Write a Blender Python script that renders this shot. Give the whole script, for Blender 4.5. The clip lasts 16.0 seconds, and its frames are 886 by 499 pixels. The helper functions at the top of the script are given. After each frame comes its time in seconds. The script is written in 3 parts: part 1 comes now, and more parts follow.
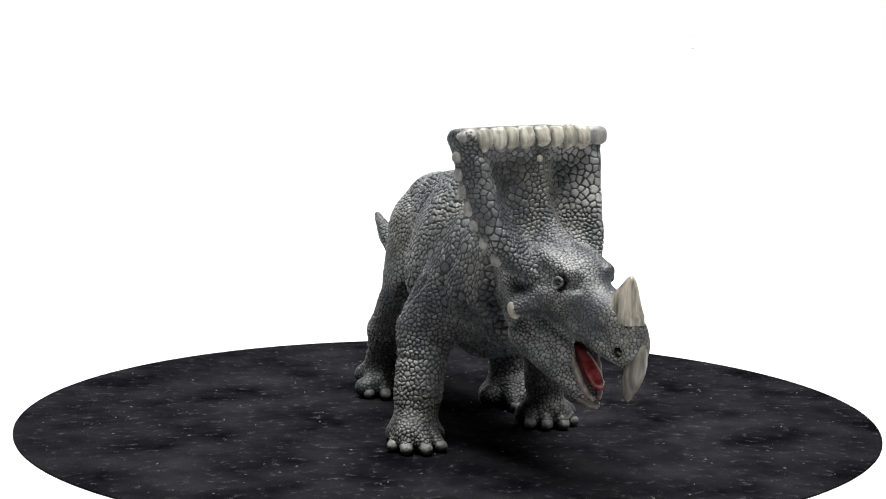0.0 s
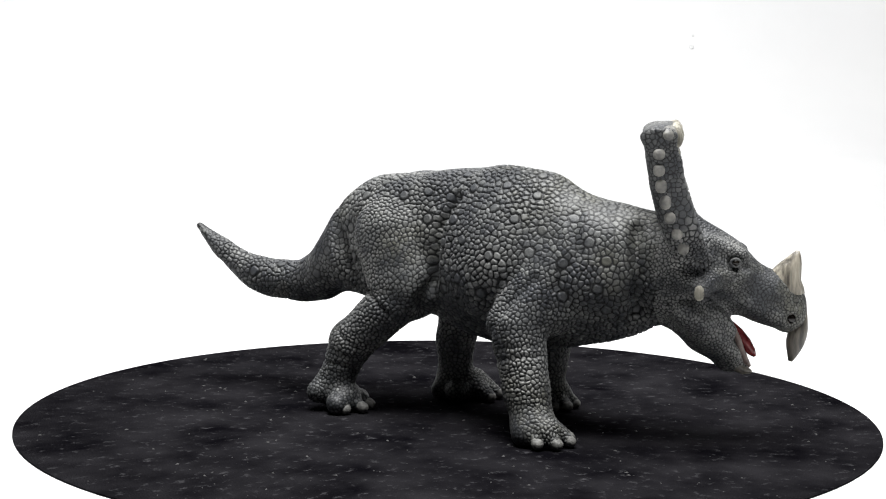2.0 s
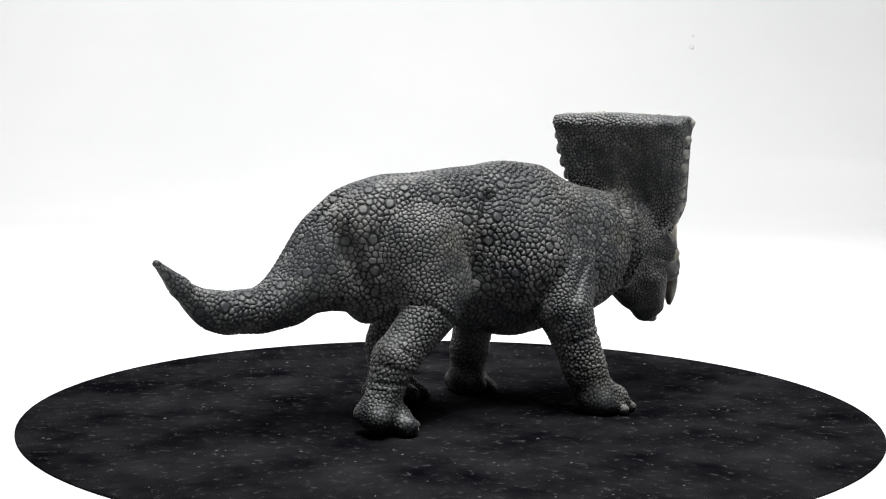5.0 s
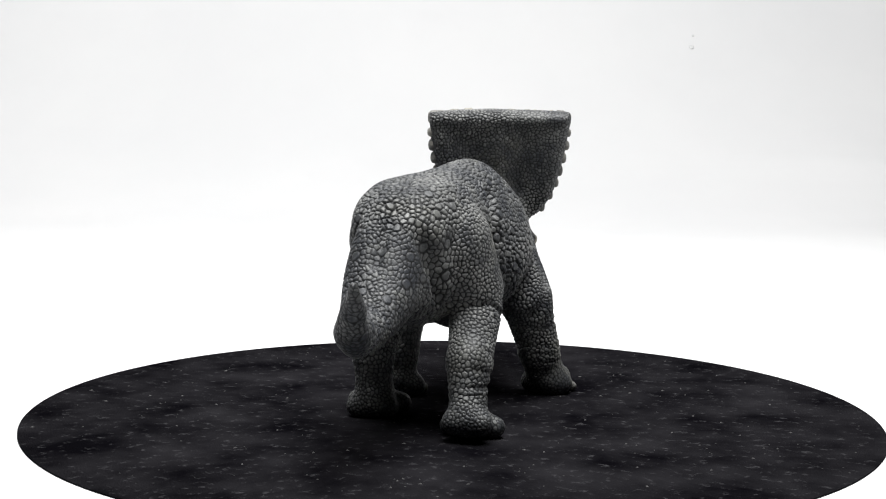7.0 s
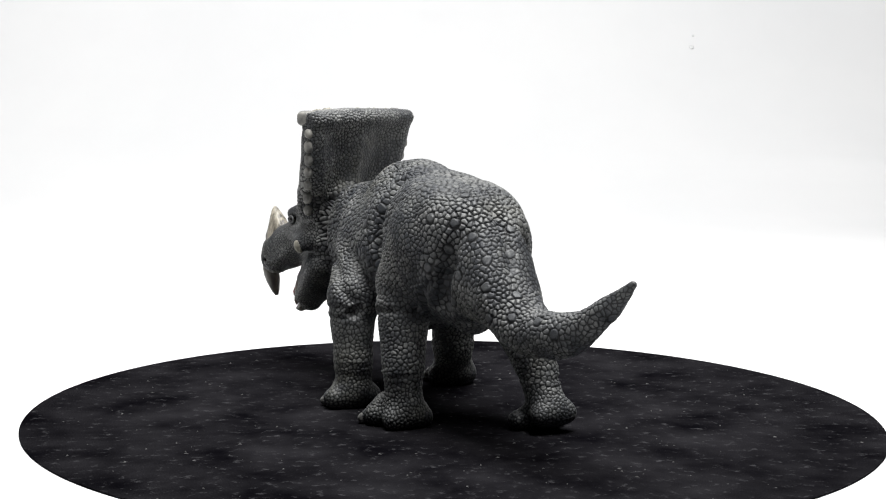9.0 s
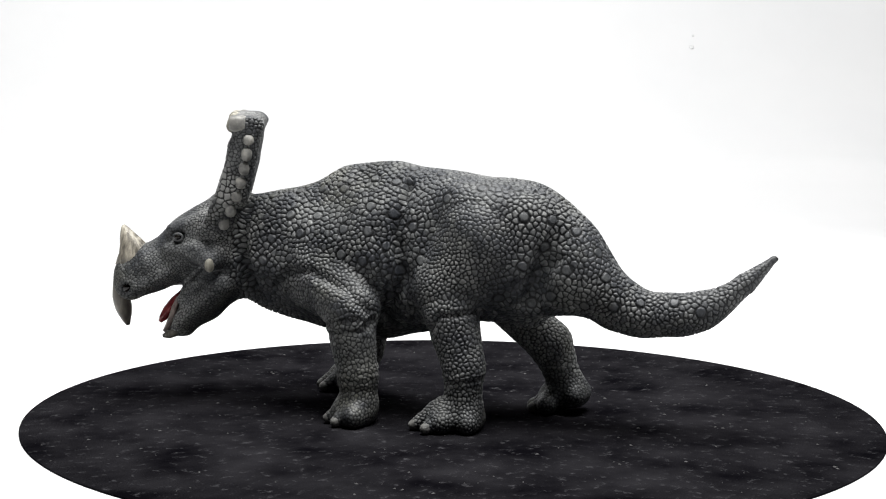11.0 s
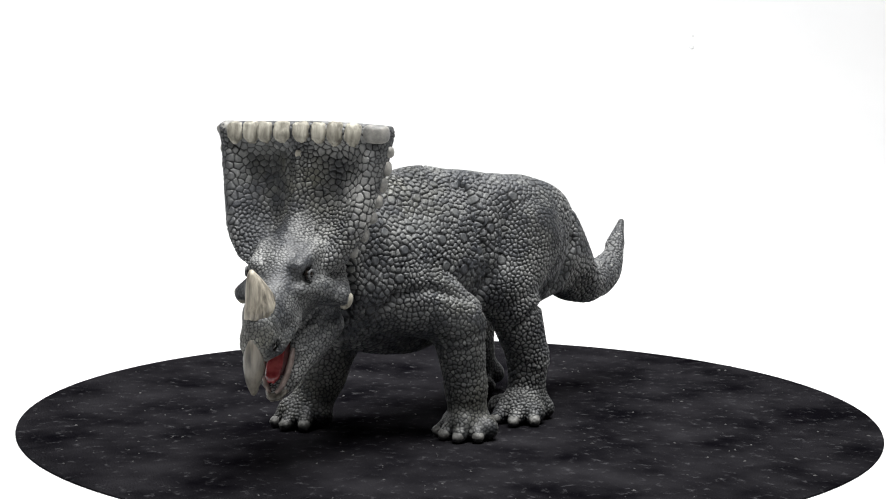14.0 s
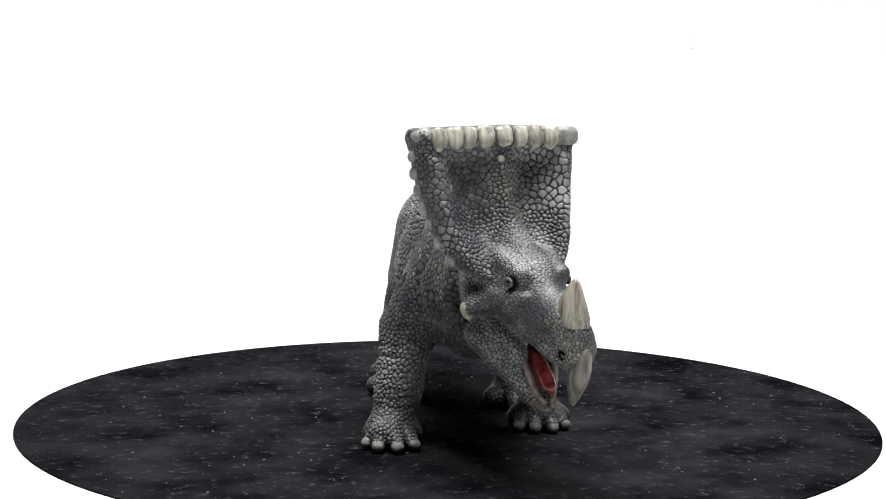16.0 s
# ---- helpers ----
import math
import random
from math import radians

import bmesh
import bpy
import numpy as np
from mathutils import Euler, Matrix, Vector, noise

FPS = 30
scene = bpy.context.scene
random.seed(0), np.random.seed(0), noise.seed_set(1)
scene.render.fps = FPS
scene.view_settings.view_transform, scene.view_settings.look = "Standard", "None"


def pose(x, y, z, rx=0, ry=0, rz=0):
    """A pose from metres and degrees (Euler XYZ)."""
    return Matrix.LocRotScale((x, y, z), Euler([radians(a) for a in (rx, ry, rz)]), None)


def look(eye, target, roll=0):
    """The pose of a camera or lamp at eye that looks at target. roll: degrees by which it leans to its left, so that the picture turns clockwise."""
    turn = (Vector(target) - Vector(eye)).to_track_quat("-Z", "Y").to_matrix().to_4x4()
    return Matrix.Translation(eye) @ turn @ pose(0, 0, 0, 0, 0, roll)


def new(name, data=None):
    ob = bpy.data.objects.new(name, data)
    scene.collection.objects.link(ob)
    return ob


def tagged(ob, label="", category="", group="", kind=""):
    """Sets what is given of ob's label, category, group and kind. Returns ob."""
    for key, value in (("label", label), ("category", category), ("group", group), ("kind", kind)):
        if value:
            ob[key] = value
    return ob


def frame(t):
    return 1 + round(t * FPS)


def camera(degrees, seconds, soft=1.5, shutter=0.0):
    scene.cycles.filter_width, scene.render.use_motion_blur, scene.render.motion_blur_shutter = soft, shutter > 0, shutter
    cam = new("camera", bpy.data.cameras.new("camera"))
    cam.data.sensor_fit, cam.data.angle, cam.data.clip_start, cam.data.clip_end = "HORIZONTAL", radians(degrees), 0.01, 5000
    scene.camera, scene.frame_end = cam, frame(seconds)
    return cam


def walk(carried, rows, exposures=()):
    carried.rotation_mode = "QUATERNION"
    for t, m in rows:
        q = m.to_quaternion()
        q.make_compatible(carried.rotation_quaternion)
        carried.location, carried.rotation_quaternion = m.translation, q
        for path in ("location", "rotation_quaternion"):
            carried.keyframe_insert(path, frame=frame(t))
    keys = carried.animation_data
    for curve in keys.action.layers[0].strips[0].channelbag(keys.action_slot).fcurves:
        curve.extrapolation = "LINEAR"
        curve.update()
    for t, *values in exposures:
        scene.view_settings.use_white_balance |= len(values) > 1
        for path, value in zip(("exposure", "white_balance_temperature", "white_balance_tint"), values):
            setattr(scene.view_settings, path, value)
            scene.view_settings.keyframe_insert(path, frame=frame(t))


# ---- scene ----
W, MM = 16.0, 0.001
cam = camera(30.42, W, soft=1.1, shutter=0.0)
EYE = Vector((0.0, -0.4777, 0.10552))
STAND = look(EYE, EYE + Vector((-0.005648, 0.99309, -0.117218)), 0.611)
walk(cam, [(0.0, STAND), (W, STAND)],
     ((0.0, 0.2), (1.0, 0.08), (2.0, 0.0), (3.5, -0.16), (4.5, -0.22), (7.0, -0.26), (9.0, -0.18), (11.3, -0.1), (12.5, -0.06), (14.0, 0.08), (16.0, 0.2)))


# the turntable's angle in degrees; it runs a little unevenly, one turn in about 16.4 s
TURNS = ((0, 0.2), (0.5, 10.84), (1, 22.35), (1.5, 33.68), (2, 44.63), (2.5, 54.7), (3, 65.94), (3.5, 76.2), (4, 87.3), (4.2, 91.2),
         (5.2, 111.6), (6.3, 134.2), (6.5, 138.4), (7, 149.3), (7.5, 159.5), (8, 171.2), (8.5, 181.5), (9, 192.2), (9.2, 196.7), (10.2, 219.4),
         (11.3, 244.0), (11.5, 248.68), (12, 259.92), (12.5, 271.03), (13, 282.58), (13.5, 293.72), (14, 306.1), (14.5, 316.88), (15, 328.5),
         (15.5, 339.9), (16.0, 351.8))


# ---- world and lamps ----
world = bpy.data.worlds.new("white_room")
scene.world = world
world.use_nodes = True
world.node_tree.nodes["Background"].inputs[0].default_value = (1.0, 0.995, 0.985, 1)
world.node_tree.nodes["Background"].inputs[1].default_value = 0.10


def softbox(name, eye, target, size, watts):
    data = bpy.data.lights.new(name, "AREA")
    data.shape, data.size, data.size_y, data.energy = "RECTANGLE", size[0], size[1], watts
    ob = new(name, data)
    ob.matrix_world = look(eye, target)
    return ob


softbox("overhead_softbox", (0.04, -0.09, 0.66), (0.0, 0.0, 0.03), (0.42, 0.42), 11.0)
# Fill lamp with no known source, added to whiten the paper backdrop.
softbox("backdrop_fill", (-0.25, 0.35, 0.85), (-0.1, 1.0, 0.15), (1.2, 0.4), 6.3)


# ---- materials ----
def material(name, rough=0.6, spec=0.5):
    m = bpy.data.materials.new(name)
    m.use_nodes = True
    n, l = m.node_tree.nodes, m.node_tree.links
    b = n["Principled BSDF"]
    b.inputs["Roughness"].default_value = rough
    b.inputs["Specular IOR Level"].default_value = spec
    return m, n, l, b


def mixed(n, l, fac, a, b):
    """A colour mixed from two (colours or sockets) by fac."""
    x = n.new("ShaderNodeMix")
    x.data_type = "RGBA"
    for i, v in ((6, a), (7, b)):
        if hasattr(v, "links"):
            l.new(v, x.inputs[i])
        else:
            x.inputs[i].default_value = (*v, 1)
    if hasattr(fac, "links"):
        l.new(fac, x.inputs[0])
    else:
        x.inputs[0].default_value = fac
    return x.outputs[2]


def noise_of(n, l, scale, detail=4.0, lo=0.0, hi=1.0, rough=0.55, stretch=None):
    c = n.new("ShaderNodeTexCoord")
    x = n.new("ShaderNodeTexNoise")
    x.inputs["Scale"].default_value, x.inputs["Detail"].default_value, x.inputs["Roughness"].default_value = scale, detail, rough
    if stretch:
        s = n.new("ShaderNodeMapping")
        s.inputs["Scale"].default_value = stretch
        l.new(c.outputs["Object"], s.inputs[0])
        l.new(s.outputs[0], x.inputs["Vector"])
    else:
        l.new(c.outputs["Object"], x.inputs["Vector"])
    r = n.new("ShaderNodeMapRange")
    r.inputs[1].default_value, r.inputs[2].default_value = lo, hi
    l.new(x.outputs[0], r.inputs[0])
    return r.outputs[0]


def bumped(n, l, b, height, strength, distance):
    x = n.new("ShaderNodeBump")
    x.inputs["Strength"].default_value, x.inputs["Distance"].default_value = strength, distance
    l.new(height, x.inputs["Height"])
    l.new(x.outputs[0], b.inputs["Normal"])


def attribute(n, name):
    a = n.new("ShaderNodeAttribute")
    a.attribute_name = name
    return a.outputs["Fac"]


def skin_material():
    """Dark grey vinyl, dry-brushed pale on the scales, with blue-black and ochre washes; groove shade is painted in
    with the dark wash.
    """
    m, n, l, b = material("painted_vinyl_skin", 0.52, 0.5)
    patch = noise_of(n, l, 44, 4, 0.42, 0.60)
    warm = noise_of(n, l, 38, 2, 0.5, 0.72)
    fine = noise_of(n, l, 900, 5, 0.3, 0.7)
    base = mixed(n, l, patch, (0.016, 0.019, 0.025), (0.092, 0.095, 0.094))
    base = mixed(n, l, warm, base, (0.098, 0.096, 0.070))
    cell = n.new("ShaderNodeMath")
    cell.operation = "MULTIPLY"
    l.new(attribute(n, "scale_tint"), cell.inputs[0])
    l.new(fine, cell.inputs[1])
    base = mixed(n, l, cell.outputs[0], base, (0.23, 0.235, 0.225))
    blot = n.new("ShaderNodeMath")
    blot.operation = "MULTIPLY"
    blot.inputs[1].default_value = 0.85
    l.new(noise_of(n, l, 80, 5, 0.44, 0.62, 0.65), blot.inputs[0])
    # Near-black in the grooves: dark paint wash, with crevice shade put into it.
    wash_shade = n.new("ShaderNodeMapRange")
    wash_shade.interpolation_type = "SMOOTHSTEP"
    wash_shade.inputs[1].default_value, wash_shade.inputs[2].default_value = 0.08, 0.92
    l.new(attribute(n, "scale_top"), wash_shade.inputs[0])
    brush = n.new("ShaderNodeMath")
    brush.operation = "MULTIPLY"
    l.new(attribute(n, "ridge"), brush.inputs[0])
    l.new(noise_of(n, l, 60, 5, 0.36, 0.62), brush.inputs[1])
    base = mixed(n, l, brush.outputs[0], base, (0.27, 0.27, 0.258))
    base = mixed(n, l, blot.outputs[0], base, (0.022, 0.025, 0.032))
    base = mixed(n, l, wash_shade.outputs[0], (0.005, 0.0053, 0.006), base)
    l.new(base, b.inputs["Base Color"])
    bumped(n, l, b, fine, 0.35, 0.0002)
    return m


def plain(name, a, c, scale, rough, spec=0.5, bump=0.0, stretch=None):
    m, n, l, b = material(name, rough, spec)
    f = noise_of(n, l, scale, 4, 0.35, 0.68, stretch=stretch)
    l.new(mixed(n, l, f, a, c), b.inputs["Base Color"])
    if bump:
        bumped(n, l, b, f, 0.5, bump)
    return m


SKIN = skin_material()
BONE = plain("bone_paint", (0.15, 0.14, 0.112), (0.47, 0.45, 0.38), 520, 0.68, 0.35, 0.0006, (1, 1, 0.16))
HORN = plain("horn_paint", (0.055, 0.048, 0.038), (0.46, 0.42, 0.34), 620, 0.42, 0.5, 0.0005, (1, 1, 0.13))
BEAK = plain("beak_paint", (0.045, 0.041, 0.036), (0.20, 0.182, 0.15), 480, 0.4, 0.5, 0.0003, (1, 1, 0.2))
KNOB = plain("knob_paint", (0.12, 0.12, 0.115), (0.33, 0.32, 0.29), 330, 0.5, 0.4, 0.0003)
LINING = plain("mouth_lining_paint", (0.05, 0.016, 0.017), (0.13, 0.045, 0.045), 420, 0.4, 0.4, 0.0003)
LIP = plain("lip_paint", (0.13, 0.095, 0.085), (0.27, 0.22, 0.195), 500, 0.45, 0.4, 0.0003)
LID = plain("lid_paint", (0.03, 0.032, 0.036), (0.12, 0.122, 0.12), 700, 0.5, 0.4, 0.0003)
NAIL = plain("nail_paint", (0.085, 0.084, 0.08), (0.22, 0.218, 0.205), 600, 0.58, 0.4, 0.0003)
MOUTH = plain("mouth_red", (0.13, 0.012, 0.015), (0.30, 0.06, 0.06), 400, 0.25, 0.5)
EYE_BLACK = plain("eye_gloss", (0.005, 0.0045, 0.004), (0.014, 0.011, 0.009), 300, 0.12, 0.4)


def felt_material():
    m, n, l, b = material("black_felt", 1.0, 0.0)
    blot = noise_of(n, l, 38, 5, 0.35, 0.75)
    fibre = noise_of(n, l, 1500, 3, 0.3, 0.7)
    lint = noise_of(n, l, 300, 6, 0.57, 0.72, 0.7)
    base = mixed(n, l, blot, (0.003, 0.0028, 0.0038), (0.0215, 0.0208, 0.0232))
    base = mixed(n, l, lint, base, (0.055, 0.054, 0.058))
    l.new(base, b.inputs["Base Color"])
    bumped(n, l, b, fibre, 0.6, 0.0004)
    return m


FELT = felt_material()
PAPER = plain("white_paper", (0.765, 0.767, 0.77), (0.80, 0.80, 0.80), 6, 0.8, 0.2)
SMUDGE = plain("smudge_grey", (0.66, 0.66, 0.66), (0.78, 0.78, 0.78), 700, 0.9, 0.1)
GREY = plain("grey_wall_paint", (0.13, 0.13, 0.135), (0.17, 0.17, 0.17), 3, 0.8, 0.2)
PLATTER = plain("white_plastic", (0.82, 0.82, 0.82), (0.86, 0.86, 0.86), 20, 0.5, 0.4)
LINT = plain("pale_lint", (0.035, 0.035, 0.035), (0.15, 0.147, 0.147), 900, 0.9, 0.1)


# ---- helpers for meshes ----
def part(name, bm, mat, parent=None, label="", smooth=True):
    me = bpy.data.meshes.new(name)
    bm.to_mesh(me)
    bm.free()
    me.materials.append(mat)
    if smooth:
        me.shade_smooth()
    ob = new(name, me)
    ob.parent = parent
    return tagged(ob, label)


def lathe(profile, steps=96):
    """A bmesh turned about z from (radius, z) pairs, closed at both ends."""
    bm = bmesh.new()
    rings = []
    for r, z in profile:
        rings.append([bm.verts.new((r * math.cos(2 * math.pi * i / steps), r * math.sin(2 * math.pi * i / steps), z)) for i in range(steps)])
    for a, b in zip(rings, rings[1:]):
        for i in range(steps):
            bm.faces.new((a[i], a[(i + 1) % steps], b[(i + 1) % steps], b[i]))
    bm.faces.new(rings[0][::-1])
    bm.faces.new(rings[-1])
    return bm


def swept(path, steps=14, rough=0.0, seed=0):
    """A bmesh along rows (point, radius across, radius along the second axis, side vector); rounded closed ends."""
    bm, rings = bmesh.new(), []
    rnd = random.Random(seed)
    pts = [Vector(p[0]) for p in path]
    for i, (p, ra, rb, side) in enumerate(path):
        t = (pts[min(i + 1, len(pts) - 1)] - pts[max(i - 1, 0)]).normalized()
        s = Vector(side)
        s = (s - t * s.dot(t)).normalized()
        o = t.cross(s)
        ring = []
        for j in range(steps):
            a = 2 * math.pi * j / steps
            k = 1 + rough * (rnd.random() - 0.5)
            ring.append(bm.verts.new((pts[i] + s * (ra * k * math.cos(a)) + o * (rb * k * math.sin(a))) * MM))
        rings.append(ring)
    for a, b in zip(rings, rings[1:]):
        for j in range(steps):
            bm.faces.new((a[j], a[(j + 1) % steps], b[(j + 1) % steps], b[j]))
    bm.faces.new(rings[0][::-1])
    bm.faces.new(rings[-1])
    bmesh.ops.recalc_face_normals(bm, faces=bm.faces)
    return bm


def pebble(centre, axes, radii, rows=8, cols=14, flat=2.0):
    """An ellipsoid with axes (three unit vectors) and radii; flat above 2 squares it off."""
    bm, rings = bmesh.new(), []
    c = Vector(centre)
    e = 2.0 / flat

    def curve(x):
        return math.copysign(abs(x) ** e, x)

    def at(phi, th):
        q = (curve(math.sin(phi)) * curve(math.cos(th)), curve(math.sin(phi)) * curve(math.sin(th)), curve(math.cos(phi)))
        return (c + sum((Vector(a) * (r * x) for a, r, x in zip(axes, radii, q)), Vector())) * MM

    top, low = bm.verts.new(at(0, 0)), bm.verts.new(at(math.pi, 0))
    for i in range(1, rows):
        rings.append([bm.verts.new(at(math.pi * i / rows, 2 * math.pi * j / cols)) for j in range(cols)])
    for j in range(cols):
        k = (j + 1) % cols
        bm.faces.new((top, rings[0][j], rings[0][k]))
        for a, b in zip(rings, rings[1:]):
            bm.faces.new((a[j], b[j], b[k], a[k]))
        bm.faces.new((rings[-1][j], low, rings[-1][k]))
    bmesh.ops.recalc_face_normals(bm, faces=bm.faces)
    return bm


# ---- setting: white paper sweep ----
def sweep():
    bm = bmesh.new()
    arc = np.linspace(0, math.pi / 2, 70)
    prof = [(-1.1, 0.0, -1.0)] + [(0.55 + 0.35 * math.sin(a), 0.35 - 0.35 * math.cos(a), math.degrees(a)) for a in arc] + [(0.9, 2.2, 120.0)]
    xs = np.linspace(-2.0, 2.0, 81)

    def crease(x, a):
        """Shallow buckles of the paper on one side."""
        k = max(0.0, min(1.0, (x - 0.12) / 0.2))
        return k * (0.0022 * math.exp(-((a - 26) / 1.8) ** 2) + 0.0012 * math.sin(a * 0.16 + x * 9)) if a > 0 else 0.0

    rows = [[bm.verts.new((x, y - crease(x, a), z - 0.0035 + crease(x, a))) for x in xs] for y, z, a in prof]
    for a, b in zip(rows, rows[1:]):
        for i in range(len(xs) - 1):
            bm.faces.new((a[i], a[i + 1], b[i + 1], b[i]))
    ob = part("backdrop", bm, PAPER)
    ob.modifiers.new("thickness", "SOLIDIFY").thickness = 0.002
    for x, deg, r in ((0.186, 48.6, 1.9), (0.188, 50.6, 1.0)):
        a = math.radians(deg)
        n, t = Vector((0, -math.sin(a), math.cos(a))), Vector((0, math.cos(a), math.sin(a)))
        at = (Vector((x, 0.55 + 0.35 * math.sin(a), 0.35 - 0.35 * math.cos(a) - 0.0035)) + n * 0.0005) * 1000
        part("smudge", pebble(at, ((1, 0, 0), t, n), (r, r * 1.1, 0.25), 6, 12), SMUDGE, ob, "faint grey smudge")
    return tagged(ob, "white seamless paper sweep behind and under the turntable", "backdrop", kind="structure")


def room():
    """Unseen dim grey walls, added to close the place behind the camera and hold down fill light."""
    bm = bmesh.new()
    bmesh.ops.create_cube(bm, size=1.0, matrix=Matrix.LocRotScale((0, -0.2, 1.294), None, (5.0, 5.0, 2.6)))
    bmesh.ops.reverse_faces(bm, faces=bm.faces)
    ob = part("unseen_wall", bm, GREY, smooth=False)
    return tagged(ob, "unseen plain grey walls added around the set", "wall", kind="structure")


sweep()
room()

# ---- turntable ----
OFF = (-0.000867, 0.000294)


def turntable():
    base = new("turntable")
    tagged(base, "round white turntable with a black felt mat", "turntable")
    p = part("platter", lathe([(0.05, -0.0035), (0.1500, -0.0035), (0.1492, -0.0026), (0.1480, -0.0014), (0.1460, -0.0006), (0.05, -0.0006)], 192), PLATTER, base, "white plastic platter")
    m = part("mat", lathe([(0.06, -0.0006), (0.1254, -0.0006), (0.1257, -0.0005), (0.1257, -0.0001), (0.1256, 0.0), (0.06, 0.0)], 192), FELT, base, "black felt mat with lint")
    bm, rnd = bmesh.new(), random.Random(3)
    for _ in range(260):
        r, a = 0.123 * math.sqrt(rnd.random()), rnd.uniform(0, 6.283)
        if rnd.random() < 0.5:
            a = rnd.choice((0.6, 1.9, 3.3, 4.4, 5.5)) + rnd.gauss(0, 0.22)
        x, y, d, size = r * math.cos(a), r * math.sin(a), rnd.uniform(0, 3.14), rnd.choice((0.18, 0.25, 0.3, 0.45)) * MM
        q = [bm.verts.new((x + size * k * math.cos(d + b), y + size * k * math.sin(d + b), z)) for b, k, z in
             ((0, 1.5, 0), (1.7, 0.7, 0), (3.14, 1.3, 0), (4.6, 0.6, 0))] + [bm.verts.new((x, y, 0.7 * size))]
        for i in range(4):
            bm.faces.new((q[i], q[(i + 1) % 4], q[4]))
    f = part("lint", bm, LINT, base, "pale lint flecks", smooth=False)
    f["kind"] = "stuff"
    for o in (p, m, f):
        o.location = (OFF[0], OFF[1], 0)
    return base


TABLE = turntable()

# ---- the figure: a solid field of blended rounded forms, in millimetres ----
HY = math.radians(21.0)
HO = (66.25, 3.5)


def hd(u, v, z):
    """A point of the turned head: ahead, to its left, up; the snout bends a little to its left."""
    v += 1.2 * max(0.0, min(1.0, (u - 10) / 15))
    return (HO[0] + u * math.cos(HY) - v * math.sin(HY), HO[1] + u * math.sin(HY) + v * math.cos(HY), z)


STEP = 0.52
LO = np.array([-106.0, -36.0, -1.5])
HI = np.array([99.0, 36.0, 92.0])
DIM = np.ceil((HI - LO) / STEP).astype(int) + 1
AX = [(LO[i] + STEP * np.arange(DIM[i])).astype(np.float32) for i in range(3)]
FIELD = np.full(DIM, 12.0, np.float32)
NEAR = np.full(DIM, 12.0, np.float32)
WHICH = np.zeros(DIM, np.int8)
PARTS = ["torso", "tail", "head", "frill", "lower_jaw", "front_leg", "front_leg", "hind_leg", "hind_leg"]
TORSO, TAIL, HEAD, FRILL, JAW, FR, FL, HR, HL = range(9)


def window(lo, hi):
    a = np.clip(((np.array(lo) - LO) / STEP).astype(int) - 1, 0, DIM)
    b = np.clip(((np.array(hi) - LO) / STEP).astype(int) + 2, 0, DIM)
    s = tuple(slice(i, j) for i, j in zip(a, b))
    g = np.meshgrid(AX[0][s[0]], AX[1][s[1]], AX[2][s[2]], indexing="ij", sparse=True)
    return s, g


def blend(s, d, k, label):
    a = FIELD[s]
    h = np.maximum(k - np.abs(a - d), 0) / k
    FIELD[s] = np.minimum(a, d) - h * h * k * 0.25
    near = d < NEAR[s]
    NEAR[s] = np.where(near, d, NEAR[s])
    WHICH[s] = np.where(near, label, WHICH[s])


def cut(lo, hi, dist, k):
    """Carves a form away, softly."""
    s, g = window(lo, hi)
    d, a = -dist(*g), FIELD[s]
    h = np.maximum(k - np.abs(a - d), 0) / k
    FIELD[s] = np.maximum(a, d) + h * h * k * 0.25


def bore(a, b, r, k):
    """Hollows out a rounded channel from a to b."""
    a, b = np.array(a, float), np.array(b, float)
    ab = b - a

    def dist(x, y, z):
        px, py, pz = x - a[0], y - a[1], z - a[2]
        t = np.clip((px * ab[0] + py * ab[1] + pz * ab[2]) / max(ab @ ab, 1e-6), 0, 1)
        return np.sqrt((px - t * ab[0]) ** 2 + (py - t * ab[1]) ** 2 + (pz - t * ab[2]) ** 2) - r

    cut(np.minimum(a, b) - r - k - 1, np.maximum(a, b) + r + k + 1, dist, k)


def limb(a, b, ra, rb, label, k=3.0, squash=None):
    """A tapered rounded limb from a to b; squash: a direction and a factor by which it is flatter that way."""
    a, b = np.array(a, float), np.array(b, float)
    r = max(ra, rb) * 1.3 + k + 1
    s, (x, y, z) = window(np.minimum(a, b) - r, np.maximum(a, b) + r)
    ab = b - a
    px, py, pz = x - a[0], y - a[1], z - a[2]
    t = np.clip((px * ab[0] + py * ab[1] + pz * ab[2]) / max(ab @ ab, 1e-6), 0, 1)
    qx, qy, qz = px - t * ab[0], py - t * ab[1], pz - t * ab[2]
    d2 = qx * qx + qy * qy + qz * qz
    if squash:
        n = np.array(squash[0], float)
        n /= np.linalg.norm(n)
        c = qx * n[0] + qy * n[1] + qz * n[2]
        d2 = d2 + c * c * (1 / squash[1] ** 2 - 1)
    blend(s, np.sqrt(d2) - (ra + t * (rb - ra)), k, label)


